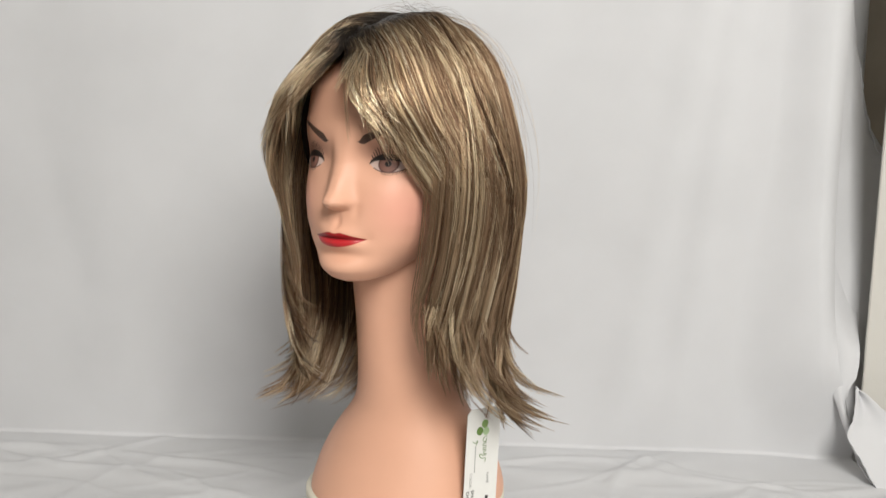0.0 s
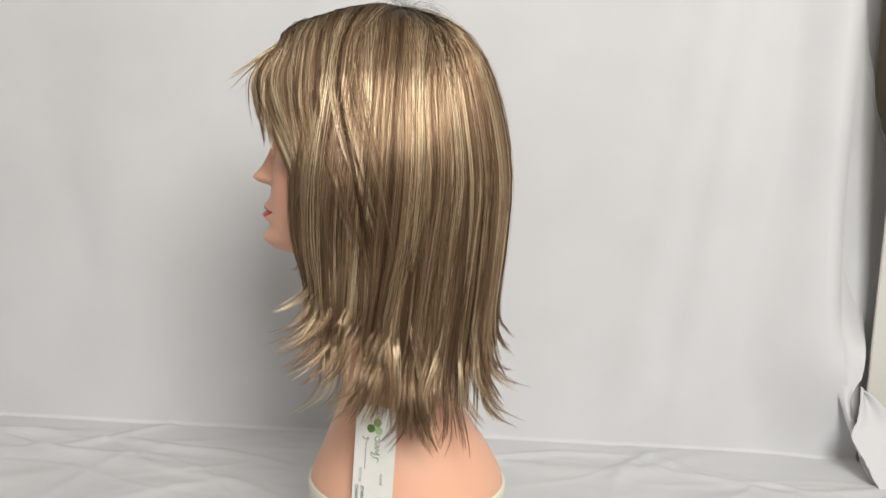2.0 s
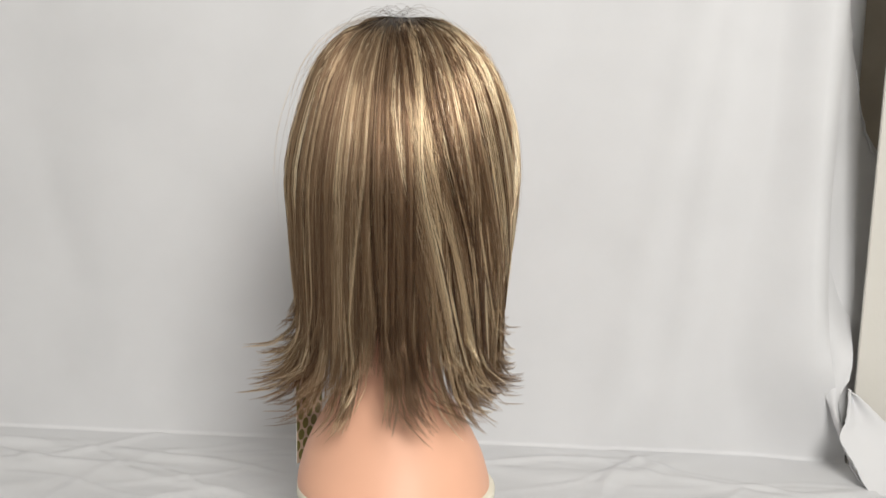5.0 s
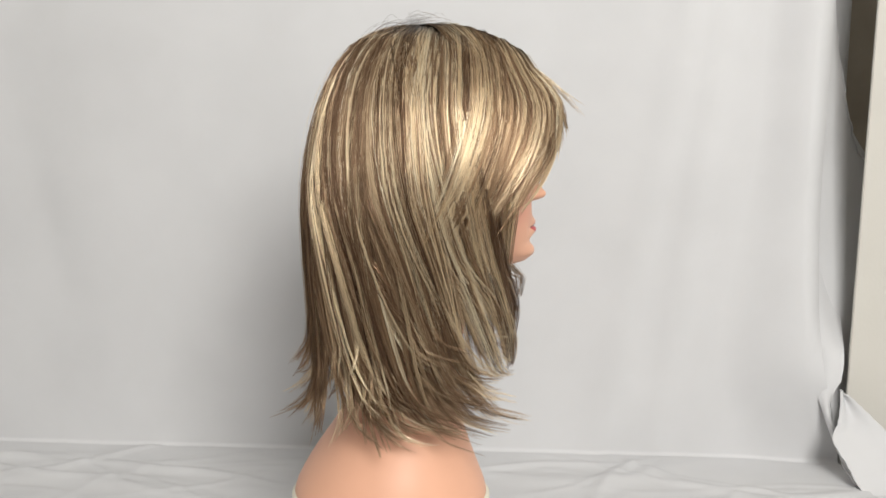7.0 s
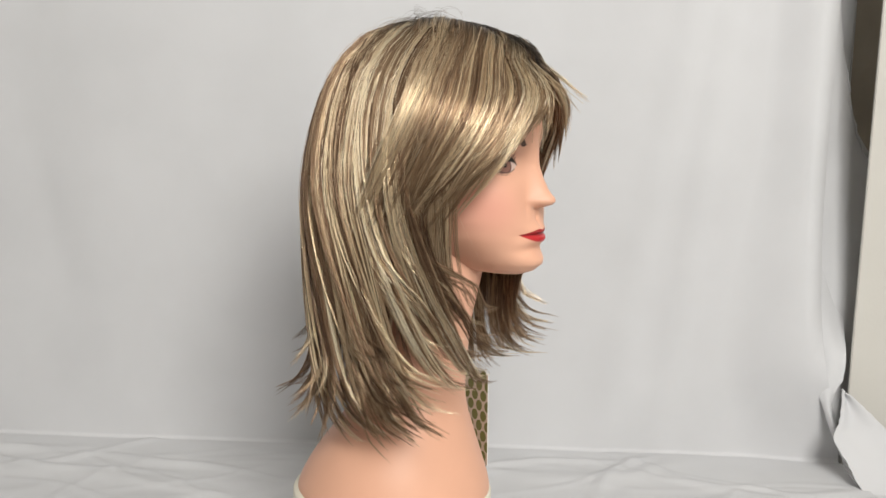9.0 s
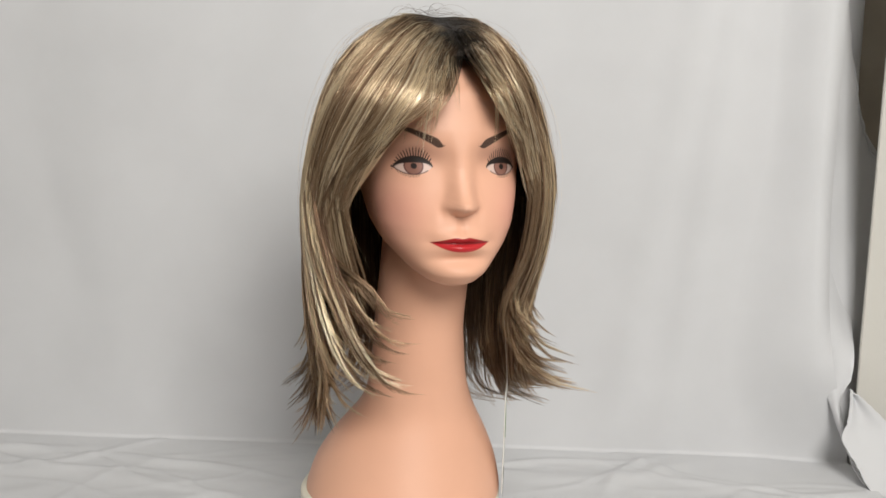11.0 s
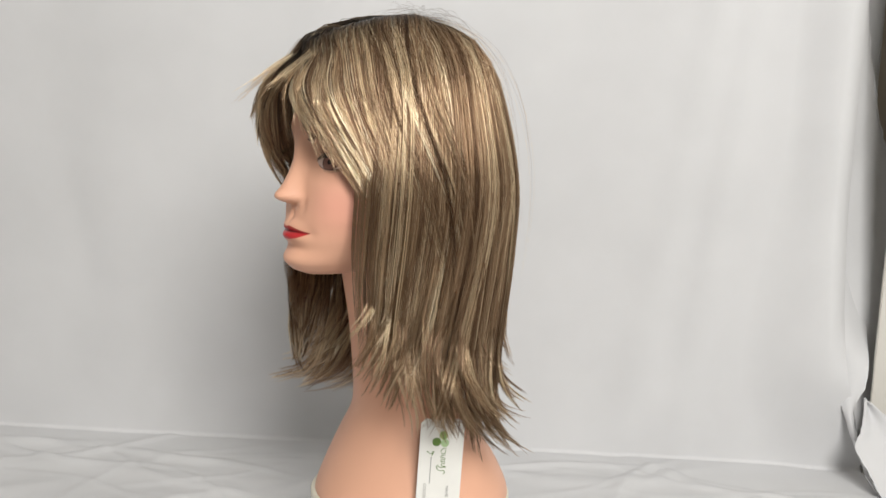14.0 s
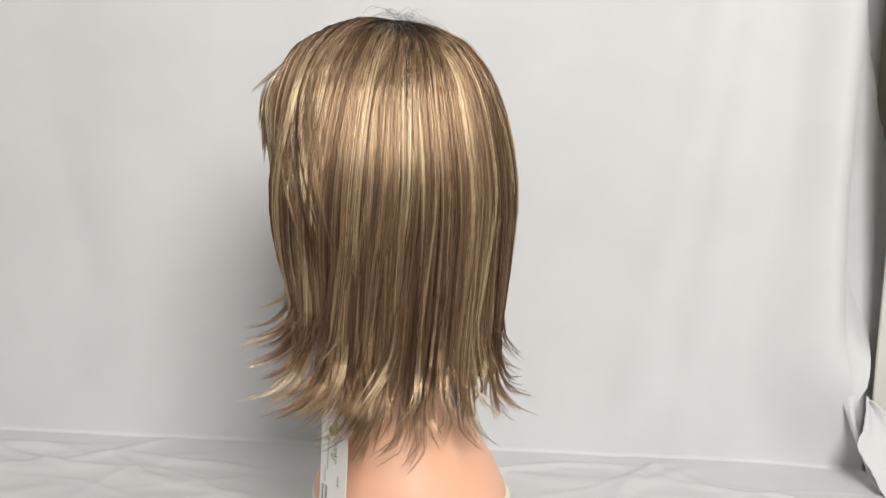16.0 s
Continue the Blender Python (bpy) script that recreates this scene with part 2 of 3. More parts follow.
hem_line.materials.append(M_CLOTH)
hem_ob = new("hem", hem_line)
hem_ob.parent = backdrop
tagged(hem_ob, "frayed pale hem of the sheet")
patch("sheet_inner_layer", [(0.455, 0.50, 1.15), (0.46, 0.50, 0.0)], [(0.555, 0.50, 1.15), (0.560, 0.50, 0.42), (0.70, 0.50, 0.3), (0.72, 0.50, 0.0)], 30, 0.002, 5, backdrop, "inner layer of the white sheet in shade")
patch("sheet_floor_end", [(0.47, 0.50, -0.004), (0.47, 0.30, -0.004), (0.46, 0.2, -0.004), (0.46, -0.5, -0.004)], [(0.95, 0.50, 0.002), (0.95, 0.30, 0.002), (0.95, 0.2, 0.002), (0.95, -0.5, 0.002)], 40, 0.0, 9, backdrop, "white sheet spread over the table")
patch("sheet_tail", [(0.450, 0.374, 1.15), (0.455, 0.374, 0.60), (0.460, 0.374, 0.40), (0.466, 0.374, 0.27), (0.472, 0.372, 0.20), (0.480, 0.368, 0.160), (0.486, 0.358, 0.131), (0.492, 0.347, 0.103), (0.498, 0.335, 0.076), (0.505, 0.325, 0.054), (0.512, 0.315, 0.032), (0.515, 0.295, 0.012), (0.518, 0.262, 0.004)],
      [(0.500, 0.455, 1.15), (0.505, 0.455, 0.60), (0.541, 0.45, 0.38), (0.538, 0.435, 0.28), (0.534, 0.39, 0.18), (0.530, 0.352, 0.141), (0.523, 0.345, 0.114), (0.511, 0.338, 0.093), (0.505, 0.332, 0.079), (0.509, 0.325, 0.061), (0.518, 0.315, 0.038), (0.535, 0.295, 0.012), (0.545, 0.262, 0.0)], 90, 0.0012, 8, backdrop, "gathered lower edge of the white sheet", 2.0, 0.0012)
patch("sheet_corner", [(0.512, 0.318, 0.110), (0.509, 0.312, 0.087), (0.505, 0.306, 0.069), (0.496, 0.300, 0.059), (0.496, 0.292, 0.049), (0.502, 0.282, 0.037), (0.509, 0.272, 0.027), (0.512, 0.262, 0.015), (0.518, 0.252, 0.005), (0.520, 0.240, -0.003)],
      [(0.513, 0.318, 0.110), (0.529, 0.316, 0.098), (0.545, 0.312, 0.083), (0.561, 0.308, 0.067), (0.578, 0.302, 0.052), (0.594, 0.295, 0.036), (0.605, 0.285, 0.022), (0.608, 0.275, 0.011), (0.609, 0.262, -0.006), (0.606, 0.250, -0.015)], 70, 0.0022, 11, backdrop, "corner of the white sheet fallen before the board", 2.0, 0.0010)
structure("panel", box_bm(0.534, 1.1, 0.352, 0.357, -0.012, 1.2, 0.001), M_BOARD, "upright pale beige panel beside the sheet", "panel")


# ---- the mannequin: one mesh ----
HX = 0.0155
Z_K = [0.0190, 0.0207, 0.0245, 0.0320, 0.045, 0.0545, 0.07, 0.0925, 0.12, 0.15, 0.18, 0.20, 0.22, 0.229, 0.232]
A_K = [0.003, 0.012, 0.0215, 0.0315, 0.0438, 0.0518, 0.0598, 0.0650, 0.069, 0.073, 0.072, 0.064, 0.043, 0.022, 0.002]
YF_K = [-0.105, -0.120, -0.130, -0.1370, -0.1345, -0.1345, -0.1335, -0.130, -0.1284, -0.1280, -0.121, -0.106, -0.077, -0.050, -0.032]
YB_K = [-0.095, -0.070, -0.058, -0.045, -0.028, -0.012, 0.010, 0.038, 0.052, 0.058, 0.054, 0.043, 0.018, -0.008, -0.028]
YC_K = [-0.100, -0.096, -0.092, -0.086, -0.076, -0.068, -0.060, -0.050, -0.042, -0.038, -0.036, -0.034, -0.033, -0.032, -0.030]
SKIN = np.array([0.77, 0.43, 0.295])


def face_relief(dx, z):
    a = np.abs(dx)
    nose_h = np.interp(z - 22 * np.minimum(a, 0.012) ** 2, [0.0795, 0.0812, 0.0828, 0.0847, 0.0872, 0.0902, 0.098, 0.1087, 0.118, 0.130, 0.142, 0.152], [0, 0.0032, 0.0092, 0.0142, 0.0166, 0.0168, 0.0124, 0.0078, 0.0052, 0.0036, 0.0014, 0])
    f = nose_h * np.exp(-0.5 * (a / (0.0074 + 0.0006 * sstep(z, 0.105, 0.090) - 0.0014 * sstep(z, 0.088, 0.081))) ** 2.7)
    f += 0.0034 * gauss(a - 0.0102, 0.0034) * gauss(z - 0.0868, 0.0034)
    f += 0.0022 * gauss(dx, 0.0048) * gauss(z - 0.0890, 0.0042)
    f += -0.0012 * gauss(a - 0.0160, 0.0028) * gauss(z - 0.083, 0.005)
    f += -0.0078 * gauss(a - 0.034, 0.015) * gauss(z - 0.121, 0.0095)
    f += 0.0058 * gauss(a - 0.0365, 0.010) * gauss(z - 0.1185, 0.0066)
    f += 0.0016 * gauss(a - 0.030, 0.018) * gauss(z - 0.141, 0.008)
    f += 0.0040 * gauss(a - 0.044, 0.014) * gauss(z - 0.090, 0.014)
    f += 0.0050 * gauss(dx, 0.0125) * gauss(z - 0.0628, 0.0038) + 0.0058 * gauss(dx, 0.0120) * gauss(z - 0.0540, 0.0036)
    f += -0.0026 * gauss(dx, 0.011) * gauss(z - 0.0584, 0.0011)
    f += -0.0016 * gauss(a - 0.025, 0.0045) * gauss(z - 0.0584, 0.0045)
    f += -0.0030 * gauss(dx, 0.016) * gauss(z - 0.0445, 0.0035) + 0.0030 * gauss(dx, 0.014) * gauss(z - 0.0345, 0.006)
    f += -0.0014 * gauss(dx, 0.0022) * gauss(z - 0.071, 0.005)
    return f


def make_up(dx, z):
    """Colour and gloss of the painted face at dx from its middle line, height z."""
    a = np.abs(dx)
    C = np.tile(SKIN, dx.shape + (1,)).reshape(dx.shape + (3,)).copy()
    G = np.zeros(dx.shape)

    def lay(m, col, gloss=None):
        nonlocal C, G
        m = np.clip(m, 0, 1)
        C = C * (1 - m[..., None]) + np.array(col) * m[..., None]
        if gloss is not None:
            G = np.maximum(G, m * gloss)
    soft = 0.0004
    lay(0.55 * gauss(a - 0.050, 0.015) * gauss(z - 0.083, 0.018), (0.80, 0.36, 0.29))
    # eye shadow
    lay(0.85 * gauss(a - 0.038, 0.014) * gauss(z - 0.1295, 0.0055), (0.36, 0.18, 0.13))
    lay(0.35 * gauss(a - 0.019, 0.005) * gauss(z - 0.130, 0.009), (0.50, 0.27, 0.19))
    # eye: white, iris, pupil
    t = (a - 0.0228) / 0.0285
    arch = np.clip(4 * t * (1 - t), 0, 1)
    zc = 0.1195 - 0.0010 * t
    up, lo = zc + 0.0060 * arch ** 0.62, zc - 0.0062 * arch ** 0.8
    inside = sstep(up - z, -soft, soft) * sstep(z - lo, -soft, soft) * (t > 0) * (t < 1)
    lay(inside, (0.66, 0.50, 0.44))
    d = np.hypot(a - 0.0372, z - 0.1196)
    lay(inside * sstep(0.0074 - d, -soft, soft), (0.12, 0.050, 0.040))
    lay(inside * sstep(0.0063 - d, -soft, soft), (0.26, 0.125, 0.095))
    lay(inside * sstep(0.0023 - d, -soft, soft), (0.012, 0.008, 0.007))
    lay(inside * sstep(z - up + 0.0030, 0, 0.0022) * 0.8, (0.05, 0.025, 0.02))
    # lid lines
    lay(sstep(0.0020 * (0.35 + arch) - np.abs(z - up), -soft, soft) * (t > -0.01) * (t < 1.06), (0.018, 0.012, 0.010))
    lay(0.75 * sstep(0.0005 - np.abs(z - lo), -soft, soft) * (t > 0.12) * (t < 1.0), (0.07, 0.035, 0.03))
    # lashes
    base = 0.0022 + 0.0084 * np.clip(arch, 0, 1) ** 0.5
    lean = (a - 0.0372) - (z - up) * (t - 0.42) * 1.0
    comb = 0.5 + 0.5 * np.cos(2 * math.pi * lean / 0.00165)
    h = (z - up) / base
    lay(sstep(comb - 0.25 - 0.55 * h, 0.0, 0.3) * (h > 0) * sstep(1.0 - h, 0, 0.12) * (t > 0.02) * (t < 1.05), (0.022, 0.014, 0.012))
    h2 = (lo - z) / 0.0026
    lay(0.8 * sstep(comb - 0.35 - 0.4 * h2, 0.0, 0.3) * (h2 > 0) * (h2 < 1) * (t > 0.35) * (t < 1.05), (0.05, 0.03, 0.025))
    # brow
    s = (a - 0.0165) / 0.036
    bc = 0.1365 + 0.0165 * np.clip(s, 0, 1) ** 0.9 - 0.010 * np.clip(s - 0.62, 0, 1) ** 1.5
    bw = 0.0040 * (1 - 0.72 * np.clip(s, 0, 1)) * sstep(s, -0.08, 0.12)
    hair = 0.9 + 0.1 * np.cos((a * 0.8 + z) * 5200)
    lay(sstep(bw - np.abs(z - bc), -0.0005, 0.0007) * (s > -0.08) * (s < 1) * hair, (0.016, 0.011, 0.010))
    # lips
    q = np.clip(a / 0.0252, 0, 1)
    ml = 0.0583 + 0.0004 * q
    ut = ml + 0.0066 * (1 - q) ** 1.25 * (1 + 0.35 * q) - 0.0022 * gauss(dx, 0.0026)
    lb = ml - 0.0068 * (1 - q ** 2.3) ** 1.15
    lip = sstep(ut - z, -soft, soft) * sstep(z - lb, -soft, soft) * (a < 0.0252)
    lay(lip * (z > ml), (0.33, 0.011, 0.014), 0.7)
    lay(lip * (z <= ml), (0.50, 0.022, 0.028), 0.8)
    lay(lip * gauss(z - ml, 0.0005) * 0.8, (0.10, 0.004, 0.005))
    return C, G


def mannequin():
    # head
    zs = np.concatenate([np.linspace(0.0190, 0.043, 40), np.linspace(0.0435, 0.157, 250), np.linspace(0.159, 0.232, 50)])
    th = np.concatenate([np.linspace(-1.35, 1.35, 400), np.linspace(1.40, 2 * math.pi - 1.40, 60)])
    def kk(K):
        v = np.interp(zs, Z_K, K)
        ker = np.ones(9) / 9
        w = np.interp(np.linspace(0, 0.25, 501), Z_K, K)
        g = np.exp(-0.5 * (np.arange(-12, 13) / 5) ** 2)
        w2 = np.convolve(np.pad(w, 12, mode="edge"), g / g.sum(), "valid")
        mid = sstep(zs, 0.026, 0.034) * sstep(zs, 0.226, 0.215)
        return v * (1 - mid) + np.interp(zs, np.linspace(0, 0.25, 501), w2) * mid
    a, yf, yb, yc = (kk(K)[:, None] for K in (A_K, YF_K, YB_K, YC_K))
    S, Cc = np.sin(th)[None], np.cos(th)[None]
    X = a * np.sign(S) * np.abs(S) ** 0.93
    Y = np.where(Cc > 0, yc - (yc - yf) * np.abs(Cc) ** 0.80, yc + (yb - yc) * np.abs(Cc) ** 0.95)
    Zg = np.repeat(zs[:, None], len(th), 1)
    front = sstep(Cc, 0.05, 0.35) + 0 * X
    Y = Y - face_relief(X, Zg) * front
    col, gl = make_up(X, Zg)
    w = (front * (Y < -0.06))[..., None]
    col = col * w + SKIN * (1 - w)
    P1 = np.stack([X + HX, Y, Zg + ZO], -1)
    # neck and bust
    zn = np.concatenate([np.linspace(0.07, -0.10, 60), np.linspace(-0.102, -0.2, 60), np.linspace(-0.202, -0.215, 4)])
    zk = [-0.215, -0.207, -0.200, -0.193, -0.164, -0.136, -0.120, -0.107, -0.08, -0.03, 0.02, 0.07]
    ra = [0.089, 0.0925, 0.0935, 0.0935, 0.0860, 0.0715, 0.0600, 0.0510, 0.0440, 0.0405, 0.040, 0.040]
    rb = [0.089, 0.0925, 0.0935, 0.0930, 0.0790, 0.0640, 0.0560, 0.0505, 0.0485, 0.0480, 0.048, 0.045]
    cx = [0.003, 0.003, 0.003, 0.004, 0.0055, 0.008, 0.0105, 0.0125, 0.0115, 0.0097, 0.011, 0.012]
    cy = [0.000, 0.000, 0.000, 0.000, -0.002, -0.007, -0.010, -0.013, -0.017, -0.0225, -0.033, -0.044]
    def kn(K):
        fine = np.linspace(-0.215, 0.07, 600)
        w = np.interp(fine, zk, K)
        g = np.exp(-0.5 * (np.arange(-40, 41) / 16) ** 2)
        w = np.convolve(np.pad(w, 40, mode="edge"), g / g.sum(), "valid")
        return np.interp(zn, fine, w)[:, None]
    tn = np.linspace(0, 2 * math.pi, 180, endpoint=False)[None]
    P2 = np.stack([kn(cx) + kn(ra) * np.sin(tn), kn(cy) - kn(rb) * np.cos(tn), np.repeat(zn[:, None], 180, 1) + ZO], -1)
    # cream rim and foot under the bust
    rp = [(0.088, -0.196), (0.0945, -0.197), (0.0958, -0.199), (0.0958, -0.206), (0.0948, -0.2085), (0.094, -0.210), (0.096, -0.284), (0.097, -0.288), (0.05, -0.2895)]
    P3 = np.array([[(0.001 + r * math.sin(t), 0.0 - r * 0.995 * math.cos(t), z + ZO) for t in tn[0]] for r, z in rp])
    me = bpy.data.meshes.new("mannequin")
    V, F, MI, C, off = [], [], [], [], 0
    for P, mi, cc in ((P1, 0, np.concatenate([col, gl[..., None]], -1)), (P2[::-1], 0, None), (P3[::-1], 1, None)):
        n, m = P.shape[:2]
        i = off + np.arange(n * m).reshape(n, m)
        j = np.concatenate([i, i[:, :1]], 1)
        f = np.stack([j[:-1, :-1], j[:-1, 1:], j[1:, 1:], j[1:, :-1]], -1).reshape(-1, 4)
        V.append(P.reshape(-1, 3))
        F.append(f)
        MI += [mi] * len(f)
        C.append((cc if cc is not None else np.concatenate([np.tile(SKIN, (n, m, 1)), np.zeros((n, m, 1))], -1)).reshape(-1, 4))
        off += n * m
    me.from_pydata(np.concatenate(V).tolist(), [], np.concatenate(F).tolist())
    me.materials.append(M_SKIN)
    me.materials.append(M_CREAM)
    me.polygons.foreach_set("material_index", MI)
    me.polygons.foreach_set("use_smooth", [True] * len(me.polygons))
    at = me.attributes.new("paint", "FLOAT_COLOR", "POINT")
    at.data.foreach_set("color", np.concatenate(C).astype(np.float32).ravel())
    return tagged(new("mannequin", me), "peach plastic mannequin bust with red lips on a cream foot", "mannequin")


bust = mannequin()

# ---- the wig ----
CX, CY = 0.0145, -0.030
S_R = [0.0, 0.022, 0.046, 0.066, 0.080, 0.094, 0.103, 0.111, 0.1150, 0.1110, 0.1065, 0.1035, 0.1000, 0.095]
S_Z = [0.244, 0.2425, 0.236, 0.222, 0.206, 0.180, 0.155, 0.120, 0.080, 0.030, -0.020, -0.060, -0.100, -0.190]


def rounded(K):
    """A smooth profile through the given one."""
    w = np.interp(np.linspace(0, len(K) - 1, 10 * len(K) - 9), np.arange(len(K)), K)
    g = np.exp(-0.5 * (np.arange(-14, 15) / 5.5) ** 2)
    return np.convolve(np.pad(w, 14, mode="reflect", reflect_type="odd"), g / g.sum(), "valid")


S_R, S_Z = rounded(S_R), rounded(S_Z)
T_R, T_Z = S_R[:np.argmax(S_R) + 1], S_Z[:np.argmax(S_R) + 1]
S_S = np.concatenate([[0], np.cumsum(np.hypot(np.diff(S_R), np.diff(S_Z)))])
NP = 16
rng = np.random.RandomState(7)
wig = tagged(new("wig"), "shoulder-length layered blond and brown wig with dark roots on the mannequin", "wig")


def tubes(name, paths, radius, tone, parent, dark=0.0):
    """Thin three-sided fibres along paths (strands x points x 3)."""
    n, k = paths.shape[:2]
    T = np.gradient(paths, axis=1)
    T /= np.linalg.norm(T, axis=2, keepdims=True) + 1e-12
    A = np.zeros_like(T)
    A[:, 0] = np.cross(T[:, 0], np.array([0.3, 0.2, 0.93]))
    for i in range(k):
        q = A[:, max(0, i - 1)]
        q = q - (q * T[:, i]).sum(1, keepdims=True) * T[:, i]
        A[:, i] = q / (np.linalg.norm(q, axis=1, keepdims=True) + 1e-12)
    B = np.cross(A, T)
    taper = np.interp(np.linspace(0, 1, k), [0, 0.75, 1], [1, 0.9, 0.15])[None, :, None]
    rr = radius[:, None, None] * taper
    ring = [paths + rr * (math.cos(q) * A + math.sin(q) * B) for q in (math.pi / 2, math.pi * 7 / 6, math.pi * 11 / 6)]
    V = np.stack(ring, 2)
    idx = np.arange(n * k * 3).reshape(n, k, 3)
    nxt = np.roll(idx, -1, axis=2)
    F = np.stack([idx[:, :-1], nxt[:, :-1], nxt[:, 1:], idx[:, 1:]], -1).reshape(-1, 4)
    me = bpy.data.meshes.new(name)
    me.vertices.add(V.size // 3)
    me.vertices.foreach_set("co", V.astype(np.float32).ravel())
    me.loops.add(F.size)
    me.loops.foreach_set("vertex_index", F.astype(np.int32).ravel())
    me.polygons.add(len(F))
    me.polygons.foreach_set("loop_start", np.arange(0, F.size, 4, dtype=np.int32))
    me.polygons.foreach_set("use_smooth", np.ones(len(F), dtype=bool))
    uv = me.uv_layers.new(name="fibre")
    run = np.concatenate([np.zeros((n, 1)), np.cumsum(np.linalg.norm(np.diff(paths, axis=1), axis=2), 1)], 1) / 0.3
    run = np.clip(run - dark + rng.normal(0, 0.012 + 0.25 * dark, (n, 1)), 0, 1)       # how far from the root
    uu = np.repeat(run, 3, 1).reshape(-1)[F.ravel()]
    vv = np.repeat(tone, k * 3)[F.ravel()]
    uv.data.foreach_set("uv", np.stack([uu, vv], -1).astype(np.float32).ravel())
    me.update(calc_edges=True)
    me.materials.append(M_HAIR)
    ob = new(name, me)
    ob.parent = parent
    return ob


def envelope(th, z):
    """Radius of the wig's outside round its axis, by the way round (radians) and the height."""
    th, z = np.asarray(th, float), np.asarray(z, float)
    r = np.interp(-z, -S_Z, S_R)
    front = np.clip(np.cos(th), 0, 1) ** 6
    r = r * (1 + front * np.interp(z, [0.08, 0.13, 0.165, 0.20, 0.225, 0.245], [0, 0.16, 0.31, 0.31, 0.20, 0.0]))
    low = sstep(z, 0.235, 0.17)
    for at, much, wide in ((128, -0.010, 34), (208, 0.008, 32), (42, -0.009, 22), (172, -0.004, 16)):
        r = r + low * much * np.exp(-(((np.degrees(th) - at + 180) % 360 - 180) / wide) ** 2)
    r = r + low * sstep(z, 0.07, 0.13) * 0.012 * np.exp(-((np.degrees(th) + 42) / 26) ** 2)
    return r + 0.006 * sstep(z, 0.06, -0.03) * np.clip(-np.cos(th), 0, 1)


def spot(th, z, k=1.0):
    a = radians(th)
    r = float(envelope(a, z)) * k
    return np.array([CX + r * math.sin(a), CY - r * math.cos(a), z])


def spline(pts, n):
    """A smooth line through the points, evenly spaced (centripetal enough for hair)."""
    p = np.array(pts)
    d = np.concatenate([[0], np.cumsum(np.sqrt(np.linalg.norm(np.diff(p, axis=0), axis=1)))])
    m = np.gradient(p, d, axis=0)
    fine = np.linspace(0, d[-1], 160)
    k = np.clip(np.searchsorted(d, fine, side="right") - 1, 0, len(d) - 2)
    h = (d[k + 1] - d[k])[:, None]
    u = ((fine - d[k])[:, None]) / h
    q = (2 * u ** 3 - 3 * u ** 2 + 1) * p[k] + (u ** 3 - 2 * u ** 2 + u) * h * m[k] + (-2 * u ** 3 + 3 * u ** 2) * p[k + 1] + (u ** 3 - u ** 2) * h * m[k + 1]
    L = np.concatenate([[0], np.cumsum(np.linalg.norm(np.diff(q, axis=0), axis=1))])
    e = np.linspace(0, L[-1], n)
    return np.stack([np.interp(e, L, q[:, c]) for c in range(3)], -1)


